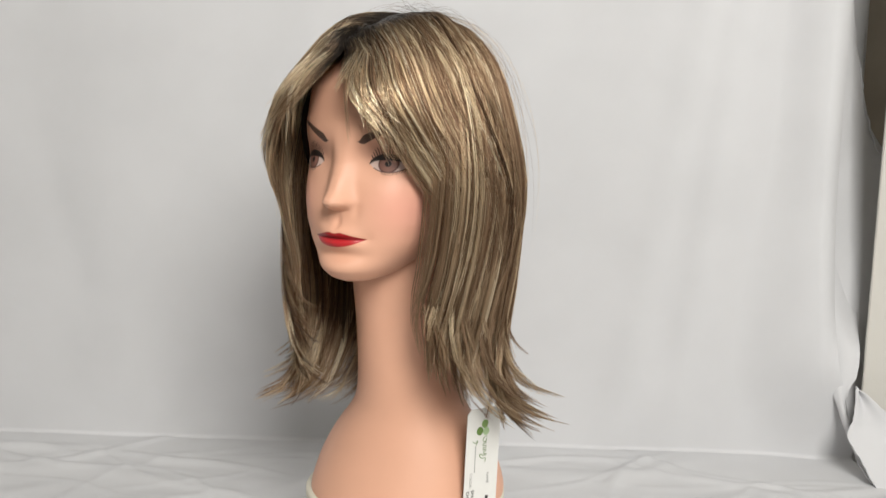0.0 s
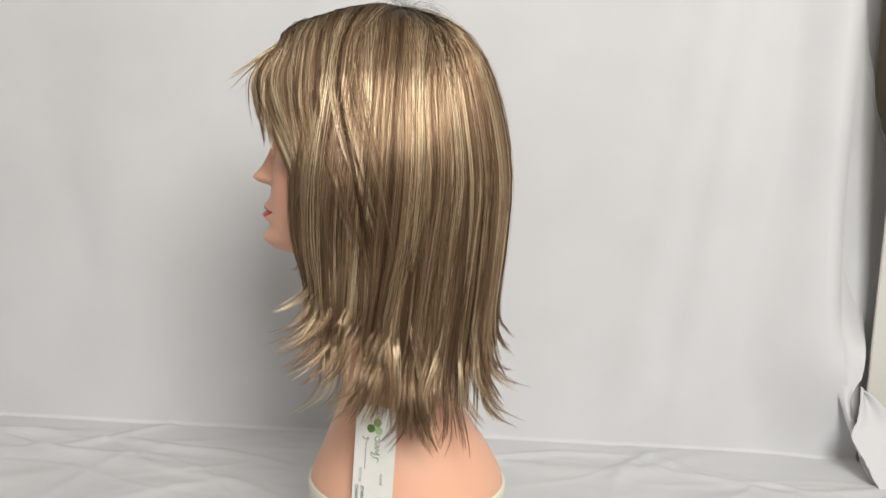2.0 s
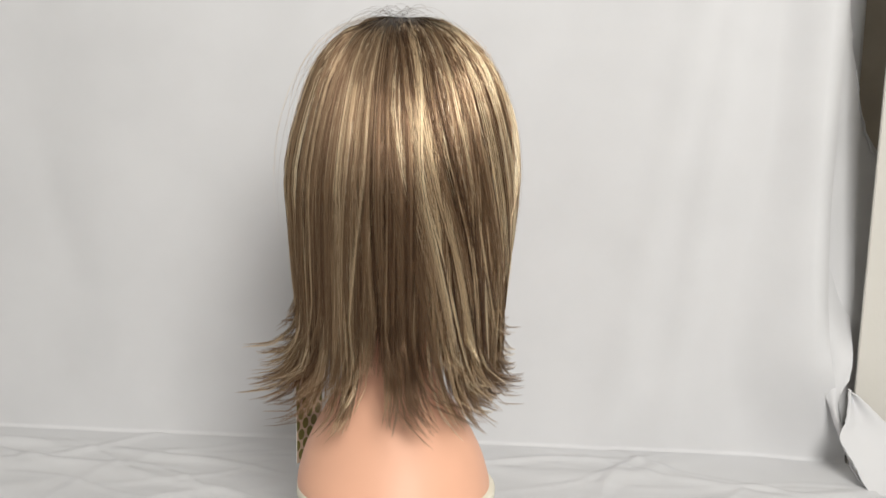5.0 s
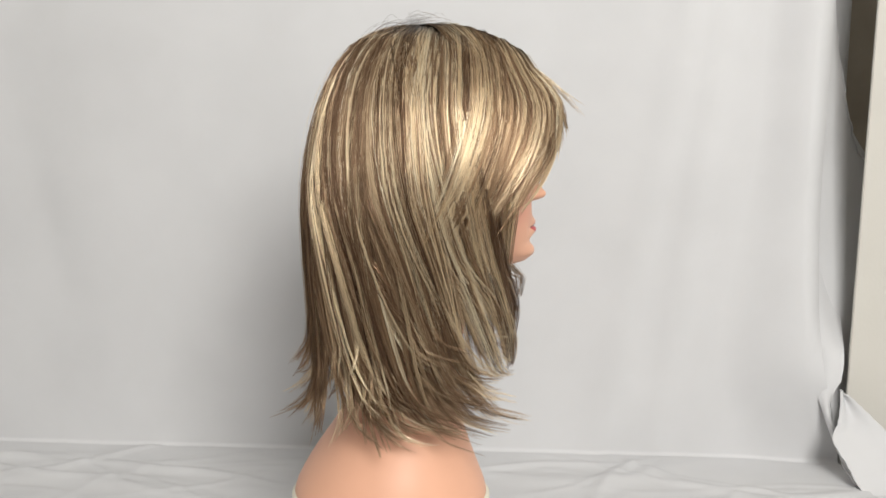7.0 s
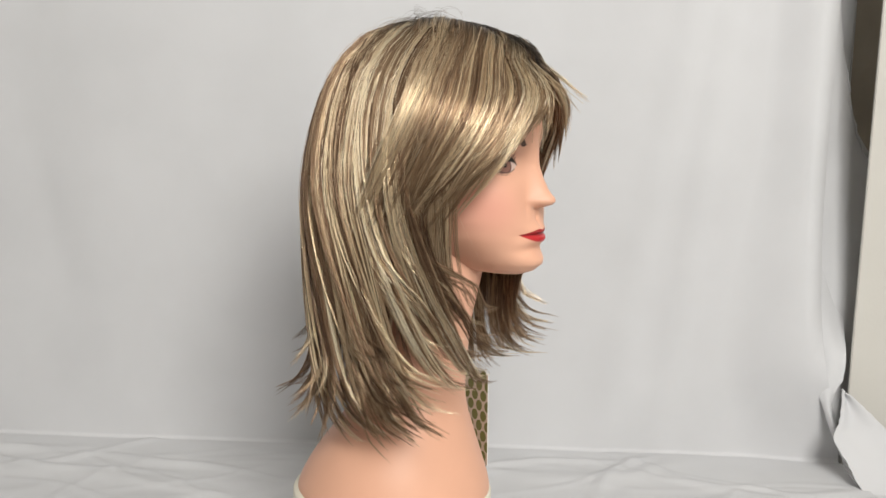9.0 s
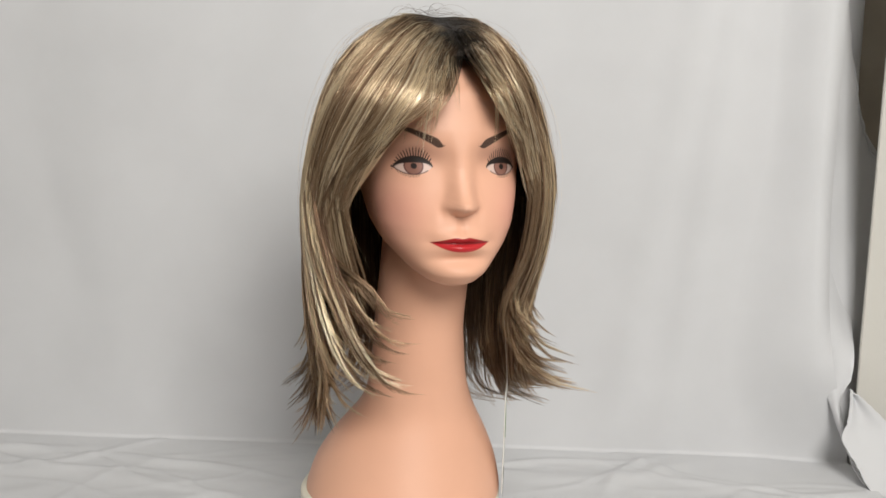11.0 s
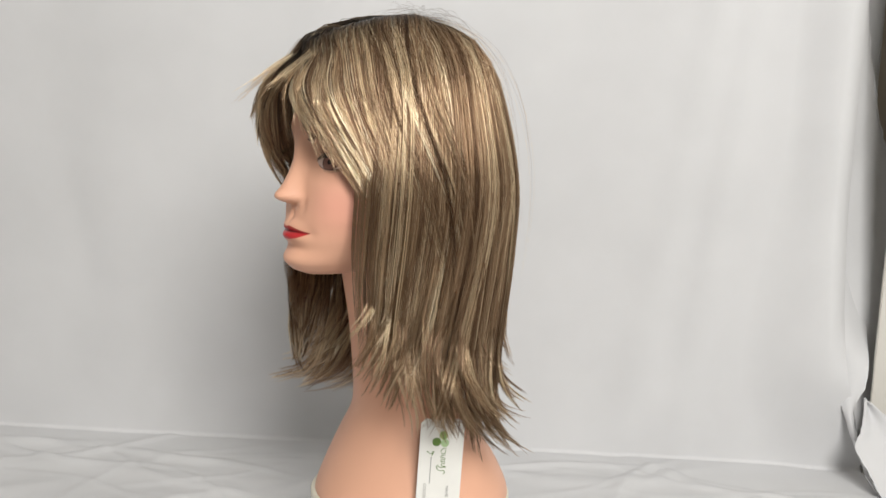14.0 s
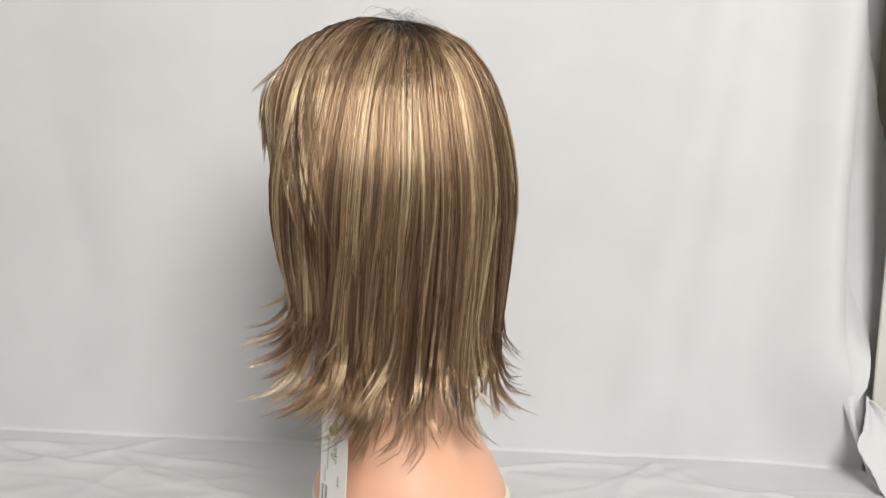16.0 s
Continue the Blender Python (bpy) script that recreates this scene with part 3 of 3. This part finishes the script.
def lock(name, root, nodes, count, tone, width=0.008, tip=0.35, depth=0.0, ragged=0.05, dark=0.03, thin=1.0, spread=0.07, per=11):
    """One lock of hair: from the parting (root: x side, y) over the head through nodes (way round, height,
    share of the envelope). Its fibres lie in wisps, each with a tone and a pointed end of its own."""
    x0, y0 = CX + root[0], root[1]
    rho = math.hypot(x0 - CX, (y0 - CY))
    top = 0.2440 - 4.0 * rho ** 2 - 0.020 * depth
    A = np.array([x0, y0, top])
    B = spot(*nodes[0])
    K = np.array([CX, -0.040, 0.115])
    a, b = A - K, B - K
    ra, rb = np.linalg.norm(a), np.linalg.norm(b)
    om = math.acos(float(np.clip((a / ra) @ (b / rb), -1, 1)))
    arc = [K + (math.sin((1 - u) * om) * a / ra + math.sin(u * om) * b / rb) / max(1e-5, math.sin(om)) * (ra + (rb - ra) * u + (0.0055 * (1 - depth)) * math.sin(math.pi * u ** 0.7)) for u in (0, 0.34, 0.68)]
    G = spline(arc + [spot(*q) for q in nodes], 48)
    gs = np.linspace(0, 1, 48)
    m = max(1, round(count / per))
    cl = np.arange(count) % m
    c1 = (np.arange(m) + 0.5) / m * 2 - 1 + rng.normal(0, 0.12, m)
    c2, clen, ctone = rng.normal(0, 1, m), np.abs(rng.normal(0, ragged, m)), np.clip(tone + rng.normal(0, 0.12, m), 0.03, 0.97)
    cf = rng.normal(0, 1, m)
    t = np.linspace(0, 1, NP)[None]
    run = t * (1 - clen[cl] - np.abs(rng.normal(0, 0.018, count)))[:, None]
    P = np.stack([np.interp(run, gs, G[:, c]) for c in range(3)], -1)
    T = np.gradient(G, axis=0)
    T /= np.linalg.norm(T, axis=1, keepdims=True)
    out = G - np.array([CX, CY, 0.0]) - np.stack([0 * gs, 0 * gs, np.minimum(G[:, 2], 0.13)], -1)
    Ax = np.cross(T, out)
    for i in range(48):
        q = Ax[max(0, i - 1)] - (Ax[max(0, i - 1)] @ T[i]) * T[i]
        Ax[i] = q / (np.linalg.norm(q) + 1e-9)
    Bx = np.cross(Ax, T)
    Ag, Bg = (np.stack([np.interp(run, gs, q[:, c]) for c in range(3)], -1) for q in (Ax, Bx))
    body = np.interp(t, [0, 0.3, 0.75, 1], [0.8, 1.0, 0.9, tip])
    fine = np.interp(t, [0, 0.3, 0.7, 0.9, 1], [1.2, 1.0, 0.9, 0.60, 0.10])
    e1, e2, e3 = rng.normal(0, 1, (count, 1)), rng.normal(0, 1, (count, 1)), rng.uniform(0, 6, (count, 1))
    side = width * (c1[cl][:, None] * body + 0.85 / m * e1 * fine + spread * np.sin(3.5 * t + e3) * t) + 0.0030 * cf[cl][:, None] * t ** 3
    rad = (0.0012 * c2[cl][:, None] * body + 0.0008 * e2 * fine) * sstep(t, 0, 0.15) - 0.0002
    P = P + Ag * side[..., None] + Bg * rad[..., None]
    P[..., 2] += ZO
    tn = np.clip(ctone[cl] + rng.normal(0, 0.055, count), 0.02, 0.98)
    return tagged(tubes(name, P, rng.uniform(0.00019, 0.00031, count) * thin, tn, wig, dark + rng.uniform(0, 0.05)), kind="stuff")


def pick_tone(brown=0.0, calm=0.0):
    k = rng.uniform() - brown
    v = rng.uniform(0.70, 0.95) if k > 0.62 else (rng.uniform(0.46, 0.66) if k > 0.28 else rng.uniform(0.26, 0.44))
    return v + calm * (0.50 - v)


def hem(th):
    """Where the hair ends, by the way round the head."""
    return float(np.interp(abs(th), [45, 60, 75, 90, 110, 135, 160, 180], [-0.030, -0.062, -0.082, -0.096, -0.110, -0.119, -0.126, -0.129]))


# inner layers, all round but for the face
for th in np.linspace(54, 276, 42):
    a = (th if th <= 180 else th - 360) + rng.normal(0, 2)
    z = hem(a) + 0.03 + rng.uniform(0.0, 0.03)
    lock("inner_lock", (0.012 * math.copysign(1, a), -0.03), [(a, 0.17, 0.90), (a, 0.08, 0.88), (a, 0.0, 0.86), (a, z, 0.88)], 60, rng.uniform(0.12, 0.38), 0.012, 0.5, 1.0)
# back: her right half sweeps forward, her left half hangs and flicks out
for k in range(106):
    a = 104 + 152 * (k + 0.5) / 106 + rng.normal(0, 1.0)
    a = a if a <= 180 else a - 360
    ease = min(1.0, (180 - abs(a)) / (50 if a < 0 else 65))
    short = rng.choice([0.0, 0.022, 0.055], p=[0.5, 0.3, 0.2])
    z = hem(a) + short + rng.normal(0, 0.009) + (0.006 * ease if a < 0 else 0)
    sw = (rng.normal(48, 6) if a < 0 else -rng.normal(21, 6)) * ease
    w = rng.normal(0, 1.6)
    d = rng.uniform(-0.035, 0.0)
    out = 1 + rng.choice([0.08, 0.26, 0.44], p=[0.25, 0.4, 0.35]) * (1 - 9 * short) * (0.93 if -150 < a < -100 or abs(a) > 166 else 1.0) * rng.uniform(0.97, 1.04)
    lock("back_lock", (math.copysign(0.0015 + abs(rng.normal(0, 0.003)), a), rng.uniform(-0.024, -0.002)),
         [(a, 0.175, 1 + d), (a + 0.08 * sw, 0.10, 1 + d), (a + 0.24 * sw + w, 0.03, 0.99 + d), (a + 0.50 * sw + 2 * w, z + 0.040, 0.97 + d), (a + 0.70 * sw + w, z + 0.009, 0.70 + 0.29 * out + d), (a + sw + rng.normal(0, 4), z, out + d)],
         66, pick_tone(0.27, 0.45 if a > 0 else 0.15), 0.0088, 0.50, 0.0, 0.035)
# her right side: every lock falls straight, then sweeps forward, the foremost round the neck
for k in range(56):
    a1 = -15 - 99 * ((k + 0.5) / 56) ** 1.1 + rng.normal(0, 1.5)
    short = rng.choice([0.0, 0.025, 0.055], p=[0.55, 0.28, 0.17])
    z = float(np.interp(-a1, [20, 32, 48, 62, 90, 115], [-0.070, -0.083, -0.096, -0.108, -0.126, -0.122])) + short + rng.normal(0, 0.007)
    a0 = float(np.interp(-a1, [20, 40, 60, 90, 115], [-80, -106, -130, -152, -170])) + rng.normal(0, 5)
    sw = a1 - a0
    d = rng.uniform(-0.03, 0.005)
    fit = float(np.interp(-a1, [20, 35, 55, 80], [0.80, 0.90, 1.0, 1.03]))
    lift = 0.008 * rng.uniform(0.5, 1.5)
    w = rng.normal(0, 2.0)
    lock("side_lock", (-0.0015 - abs(rng.normal(0, 0.003)), float(np.interp(-a0, [80, 130], [-0.055, -0.020])) + rng.normal(0, 0.005)),
         [(a0, 0.17, 1 + d), (a0 + 0.10 * sw + w, 0.10, 1 + d), (a0 + 0.27 * sw + w, 0.035, 0.99 + d), (a0 + 0.55 * sw, z + 0.040, 0.98 + d), (a0 + 0.78 * sw, z + 0.009, (0.97 + fit) / 2 + d), (a1, z + lift, fit + 0.05 + d)],
         62, pick_tone(0.04), 0.0082, 0.40, 0.0, 0.04)
# her left side: hangs, draws in above the shoulder and flicks out
for k in range(58):
    a1 = 40 + 76 * (k + 0.5) / 58 + rng.normal(0, 1.2)
    short = rng.choice([0.0, 0.018, 0.045], p=[0.62, 0.25, 0.13])
    z = float(np.interp(a1, [40, 55, 75, 95, 116], [-0.050, -0.072, -0.086, -0.098, -0.116])) + short + rng.normal(0, 0.006)
    a0 = a1 + rng.normal(12, 4)
    d = rng.uniform(-0.035, 0.005)
    out = (1 + rng.uniform(0.28, 0.88) * (1 - 9 * short)) * float(np.interp(a1, [40, 55, 100, 116], [0.80, 0.89, 1.0, 0.95]))
    draw = float(np.interp(a1, [40, 60, 95, 116], [0.80, 0.84, 0.90, 0.95]))
    lock("side_lock", (0.0015 + abs(rng.normal(0, 0.003)), float(np.interp(a0, [50, 110], [-0.060, -0.020])) + rng.normal(0, 0.005)),
         [(a0, 0.17, 1 + d), (a0 - 1, 0.10, 1.01 + d), (a0 - 3, max(0.04, z + 0.072), 0.97 + d), (a0 - 6, z + 0.042, draw + 0.03 + d), (a1 + 3, z + 0.009, 0.66 * draw + 0.34 * out + d), (a1, z, out * 0.96 + d)],
         62, pick_tone(0.16, 0.58), 0.0085, 0.42, 0.0, 0.04)
# the layer under the feathered locks, beside the neck
for side in (-1, 1):
    for k in range(17):
        f = (k + 0.5) / 17
        a = side * (56 + 26 * f + rng.normal(0, 2))
        z = -0.012 - 0.048 * f + rng.normal(0, 0.010)
        d = rng.uniform(-0.05, -0.01)
        end = rng.uniform(0.84, 0.95) if side < 0 else rng.uniform(0.98, 1.12)
        lock("side_lock", (side * 0.003, -0.075 + 0.03 * f), [(a, 0.17, 1 + d), (a, 0.10, 1 + d), (a * 0.97, max(0.045, z + 0.062), 0.97 + d), (a * 0.90, z + 0.030, 0.92 + d), (a * 0.84, z + 0.008, 0.93 + d), (a * 0.76, z, end + d)],
             44, pick_tone(0.02, 0.3), 0.0075, 0.35, 0.0, 0.06)
# locks that frame the face: forward over the temples, then feathered back over the cheek
for side in (-1, 1):
    for k in range(60):
        f = 1.15 * (k + 0.5) / 60
        w = rng.normal(0, 1.8)
        d = rng.uniform(-0.03, 0.01)
        z = 0.086 - 0.056 * f - abs(rng.normal(0, 0.008)) + rng.choice([0.0, 0.016, 0.032])
        lock("face_lock", (side * (0.0012 + abs(rng.normal(0, 0.002))), -0.113 + 0.078 * f + rng.normal(0, 0.004)),
             [(side * (10 + 54 * f + w), 0.206, 0.99 + d), (side * (21 + 50 * f + w), 0.168, 1.0 + d), (side * (37 + 47 * f + w), 0.6 * 0.130 + 0.4 * z + 0.008, 1.0 + d), (side * (52 + (49 if side < 0 else 41) * f + w), z, 0.985 + d)],
             50, pick_tone(-0.05 + 0.12 * f, 0.15), 0.0068, 0.30, 0.0, 0.06, dark=0.03 * f - 0.015, per=8)
    # fringe
    for k in range(22):
        f = (k + 0.5) / 22
        w = rng.normal(0, 1.2)
        d = rng.uniform(-0.04, 0.01)
        z = 0.146 - 0.034 * f + rng.normal(0, 0.008)
        lock("fringe_lock", (side * (0.001 + abs(rng.normal(0, 0.002))), -0.116 + 0.030 * f + rng.normal(0, 0.004)),
             [(side * (7 + 18 * f + w), 0.208, 0.98 + d), (side * (12 + 20 * f + w), 0.178, 1.01 + d), (side * (25 + 27 * f + w), z, 1.08 - 0.05 * f + d)],
             36, pick_tone(-0.08, 0.15), 0.0058, 0.28, 0.0, 0.09, dark=-0.015, per=6)
    # the short roots of the fringe beside the parting
    for k in range(8):
        f = (k + 0.5) / 8
        w = rng.normal(0, 0.8)
        lock("fringe_lock", (side * 0.001, -0.117 + 0.012 * f), [(side * (3 + 8 * f + w), 0.208, 0.97), (side * (6 + 9 * f + w), 0.194, 0.99), (side * (11 + 11 * f + w), 0.180 - 0.014 * rng.uniform(), 0.98)], 18, pick_tone(), 0.0045, 0.3, 0.0, 0.10)
    for k in range(9):
        a, z = side * rng.uniform(13, 34), rng.uniform(0.118, 0.150)
        lock("fringe_wisp", (side * 0.002, rng.uniform(-0.114, -0.095)), [(a * 0.6, 0.208, 0.99), (a * 0.8, 0.178, 1.02), (a, z, rng.uniform(0.96, 1.06))], 9, rng.uniform(0.55, 0.9), 0.004, 0.6, 0.0, 0.1, thin=0.75, per=4)
    for k in range(4):
        a = side * rng.uniform(6, 24)
        lock("fringe_wisp", (side * 0.002, rng.uniform(-0.112, -0.09)), [(a * 0.7, 0.214, 1.0), (a * 0.9, 0.192, 1.06), (a, rng.uniform(0.162, 0.180), rng.uniform(1.12, 1.22))], 8, rng.uniform(0.6, 0.9), 0.004, 0.6, 0.0, 0.1, thin=0.7, per=4)


def cap():
    zs = np.linspace(0.236, 0.085, 30)
    th = np.linspace(0, 2 * math.pi, 72, endpoint=False)
    P = np.zeros((30, 72, 3))
    for i, z in enumerate(zs):
        r = max(0.001, float(np.interp(-z, -S_Z, S_R)) * 0.90)
        zz = z - 0.003
        for j, t in enumerate(th):
            f = max(0.0, math.cos(t))
            low = 0.207 * f + 0.085 * (1 - f)
            z1 = max(zz, low)
            r1 = max(0.001, float(np.interp(-(z1 + 0.003), -S_Z, S_R)) * (0.92 + 0.075 * f))
            P[i, j] = (CX + r1 * 0.92 * math.sin(t), CY - r1 * math.cos(t), z1 + ZO)
    me = grid_mesh("cap", P, M_WIGCAP, wrap=True)
    ob = new("cap", me)
    ob.parent = wig
    return tagged(ob, "dark woven wig cap")


M_WIGCAP = mat("wig_cap", (0.05, 0.038, 0.03), 0.8, 0.2, 0.2, 300)
cap()


def stray():
    n = 90
    t = np.linspace(0, 1, NP)[None]
    a = rng.uniform(1.2, 2 * math.pi - 1.2, (n, 1))
    s = 0.01 + rng.uniform(0.06, 0.30, (n, 1)) * t
    R, Z = np.interp(s, S_S, S_R), np.interp(s, S_S, S_Z)
    h = rng.uniform(0.001, 0.009, (n, 1)) * np.sin(math.pi * np.clip(t * 0.8 + 0.05, 0, 1))
    a = a + rng.normal(0, 0.5, (n, 1)) * t ** 2
    P = np.stack([CX + (R + h) * np.sin(a), CY - (R + h) * np.cos(a) , Z + h * 0.9 + ZO + 0 * a], -1)
    return tagged(tubes("stray_hair", P, np.full(n, 0.00008), rng.uniform(0.2, 0.8, n), wig), "loose flyaway hairs", kind="stuff")


stray()


def crown_tuft():
    n = 46
    t = np.linspace(0, 1, NP)[None]
    a = rng.uniform(0, 2 * math.pi, (n, 1))
    L = rng.uniform(0.018, 0.055, (n, 1))
    h = rng.uniform(0.004, 0.015, (n, 1))
    x = CX + rng.normal(0, 0.006, (n, 1)) + L * t * np.cos(a + 0.8 * t)
    y = -0.012 + rng.normal(0, 0.006, (n, 1)) + L * t * np.sin(a + 0.8 * t)
    z = np.interp(np.hypot(x - CX, y - CY), T_R, T_Z) + h * np.sin(math.pi * np.clip(t * 0.85, 0, 1)) + ZO
    return tagged(tubes("crown_tuft", np.stack([x, y, z], -1), np.full(n, 0.00010), rng.uniform(0.05, 0.4, n), wig), "short dark flyaway hairs at the crown", kind="stuff")


crown_tuft()


# ---- the hang tag ----
def hang_tag():
    tag = tagged(new("hang_tag"), "white card tag with green dots hanging below the wig", "tag")
    w, h, th = 0.0385, 0.098, 0.0007
    bm = bmesh.new()
    c = 0.004
    pts = [(-w / 2, -h), (w / 2, -h), (w / 2, -c), (w / 2 - c, 0), (-w / 2 + c, 0), (-w / 2, -c)]
    f = bm.faces.new([bm.verts.new((x, -th / 2, z)) for x, z in pts])
    ex = bmesh.ops.extrude_face_region(bm, geom=[f])
    for v in [e for e in ex["geom"] if isinstance(e, bmesh.types.BMVert)]:
        v.co.y = th / 2
    card = part("card", bm, M_CARD, tag)

    def disc(name, x, z, rx, rz, y, material, clip=None):
        b = bmesh.new()
        vs = []
        for k in range(28):
            q = 2 * math.pi * k / 28
            px, pz = x + rx * math.cos(q), z + rz * math.sin(q)
            px = min(max(px, -w / 2 + 0.0002), w / 2 - 0.0002)
            pz = min(max(pz, -h + 0.0002), -0.0002)
            vs.append(b.verts.new((px, y, pz)))
        fc = b.faces.new(vs)
        e2 = bmesh.ops.extrude_face_region(b, geom=[fc])
        for v in [e for e in e2["geom"] if isinstance(e, bmesh.types.BMVert)]:
            v.co.y += 0.00012 * (1 if y < 0 else -1)
        bmesh.ops.recalc_face_normals(b, faces=b.faces[:])
        return part(name, b, material, card)
    yf, yk = -th / 2 - 0.00022, th / 2 + 0.00022
    disc("print_dot", 0.0012, -0.0145, 0.0038, 0.0038, yf, M_GREEN2)
    disc("print_dot", -0.0045, -0.0205, 0.0038, 0.0038, yf - 0.00008, M_GREEN)
    disc("print_dot", 0.0028, -0.0215, 0.0036, 0.0036, yf - 0.00004, M_GREEN3)
    disc("hole", 0.0005, -0.0060, 0.0013, 0.0013, yf, M_GREY_INK)
    # the swirl of the maker's mark, as plain strokes
    cu = bpy.data.curves.new("mark", "CURVE")
    cu.dimensions, cu.bevel_depth, cu.bevel_resolution = "3D", 0.00028, 1
    for line in ([(0.0045, -0.026), (0.001, -0.027), (0.0, -0.030), (0.003, -0.031), (0.004, -0.028)],
                 [(0.004, -0.032), (0.000, -0.034), (0.004, -0.0355), (0.000, -0.0375), (0.004, -0.039), (0.001, -0.041), (0.005, -0.043)],
                 [(0.005, -0.043), (0.000, -0.0435), (-0.003, -0.042), (-0.001, -0.046), (0.004, -0.047), (0.003, -0.050)],
                 [(-0.0125, -0.029), (-0.008, -0.031), (-0.007, -0.029), (-0.008, -0.033)]):
        sp = cu.splines.new("BEZIER")
        sp.bezier_points.add(len(line) - 1)
        for p, (x, z) in zip(sp.bezier_points, line):
            p.co, p.handle_left_type, p.handle_right_type = (x, yf, z), "AUTO", "AUTO"
    cu.materials.append(M_GREEN)
    mk = new("mark", cu)
    mk.parent = card
    part("small_print", box_bm(-0.0088, -0.0080, yf, yf + 0.0002, -0.058, -0.034), M_GREY_INK, card)

    def word(text, x, z, size, material):
        tc = bpy.data.curves.new("lettering", "FONT")
        tc.body, tc.size, tc.extrude = text, size, 0.00008
        tc.materials.append(material)
        o = new("lettering", tc)
        o.matrix_basis = Matrix.Translation((x, yf, z)) @ pose(0, 0, 0, 90, 0, 0) @ pose(0, 0, 0, 0, 0, -90)
        o.parent = card
    word("NAME", 0.0062, -0.060, 0.0038, M_GREY_INK)
    word("COLOR", -0.0135, -0.058, 0.0038, M_GREY_INK)
    word("SPARKLING", -0.0110, -0.074, 0.0046, M_INK)
    word("CHAMPAGNE", -0.0165, -0.074, 0.0046, M_INK)
    part("name_bar", box_bm(0.0062, 0.0092, yf, yf + 0.0002, -0.092, -0.082), M_INK, card)
    # oval dots on the back
    for r in range(9):
        for q in range(-2, 3):
            x, z = q * 0.0125 + (0.00625 if r % 2 else 0), -0.006 - r * 0.0105
            if abs(x) < w / 2 + 0.003:
                disc("oval_dot", x, z, 0.0044, 0.0056, yk, M_OLIVE)
    part("back_paper", box_bm(-w / 2 + 0.0001, w / 2 - 0.0001, th / 2, th / 2 + 0.0001, -h + 0.0001, -c), M_CARD_BACK, card, "pinkish beige back of the card")
    cu = bpy.data.curves.new("thread", "CURVE")
    cu.dimensions, cu.bevel_depth = "3D", 0.0003
    for dx in (-0.0008, 0.0012):
        sp = cu.splines.new("POLY")
        sp.points.add(3)
        for p, co in zip(sp.points, ((0.0005, -0.001, -0.006), (dx, -0.0008, 0.006), (dx * 1.4, 0.001, 0.03), (0.0, 0.004, 0.065))):
            p.co = (*co, 1)
    cu.materials.append(M_THREAD)
    o = new("thread", cu)
    o.parent = tag
    tagged(o, "thin white thread")
    return tag


tag = hang_tag()
TAG_POSE = pose(0.0985, -0.0255, -0.098 + ZO, 0, 2, 69)


# ---- what moves: the turntable carries bust, wig and tag ----
def motions():
    for thing in (bust, wig):
        walk(thing, [(t, pose(AX, 0, 0, 0, 0, a)) for t, a in SPIN])
    # the tag hangs free and sways forward a little as the table slows
    sway = [float(np.interp(t, [6.0, 8.0, 9.0, 11.5], [0.0, -0.012, -0.012, 0.0])) for t, a in SPIN]
    walk(tag, [(t, pose(AX, 0, 0, 0, 0, a) @ pose(0, y, 0) @ TAG_POSE) for (t, a), y in zip(SPIN, sway)])


motions()
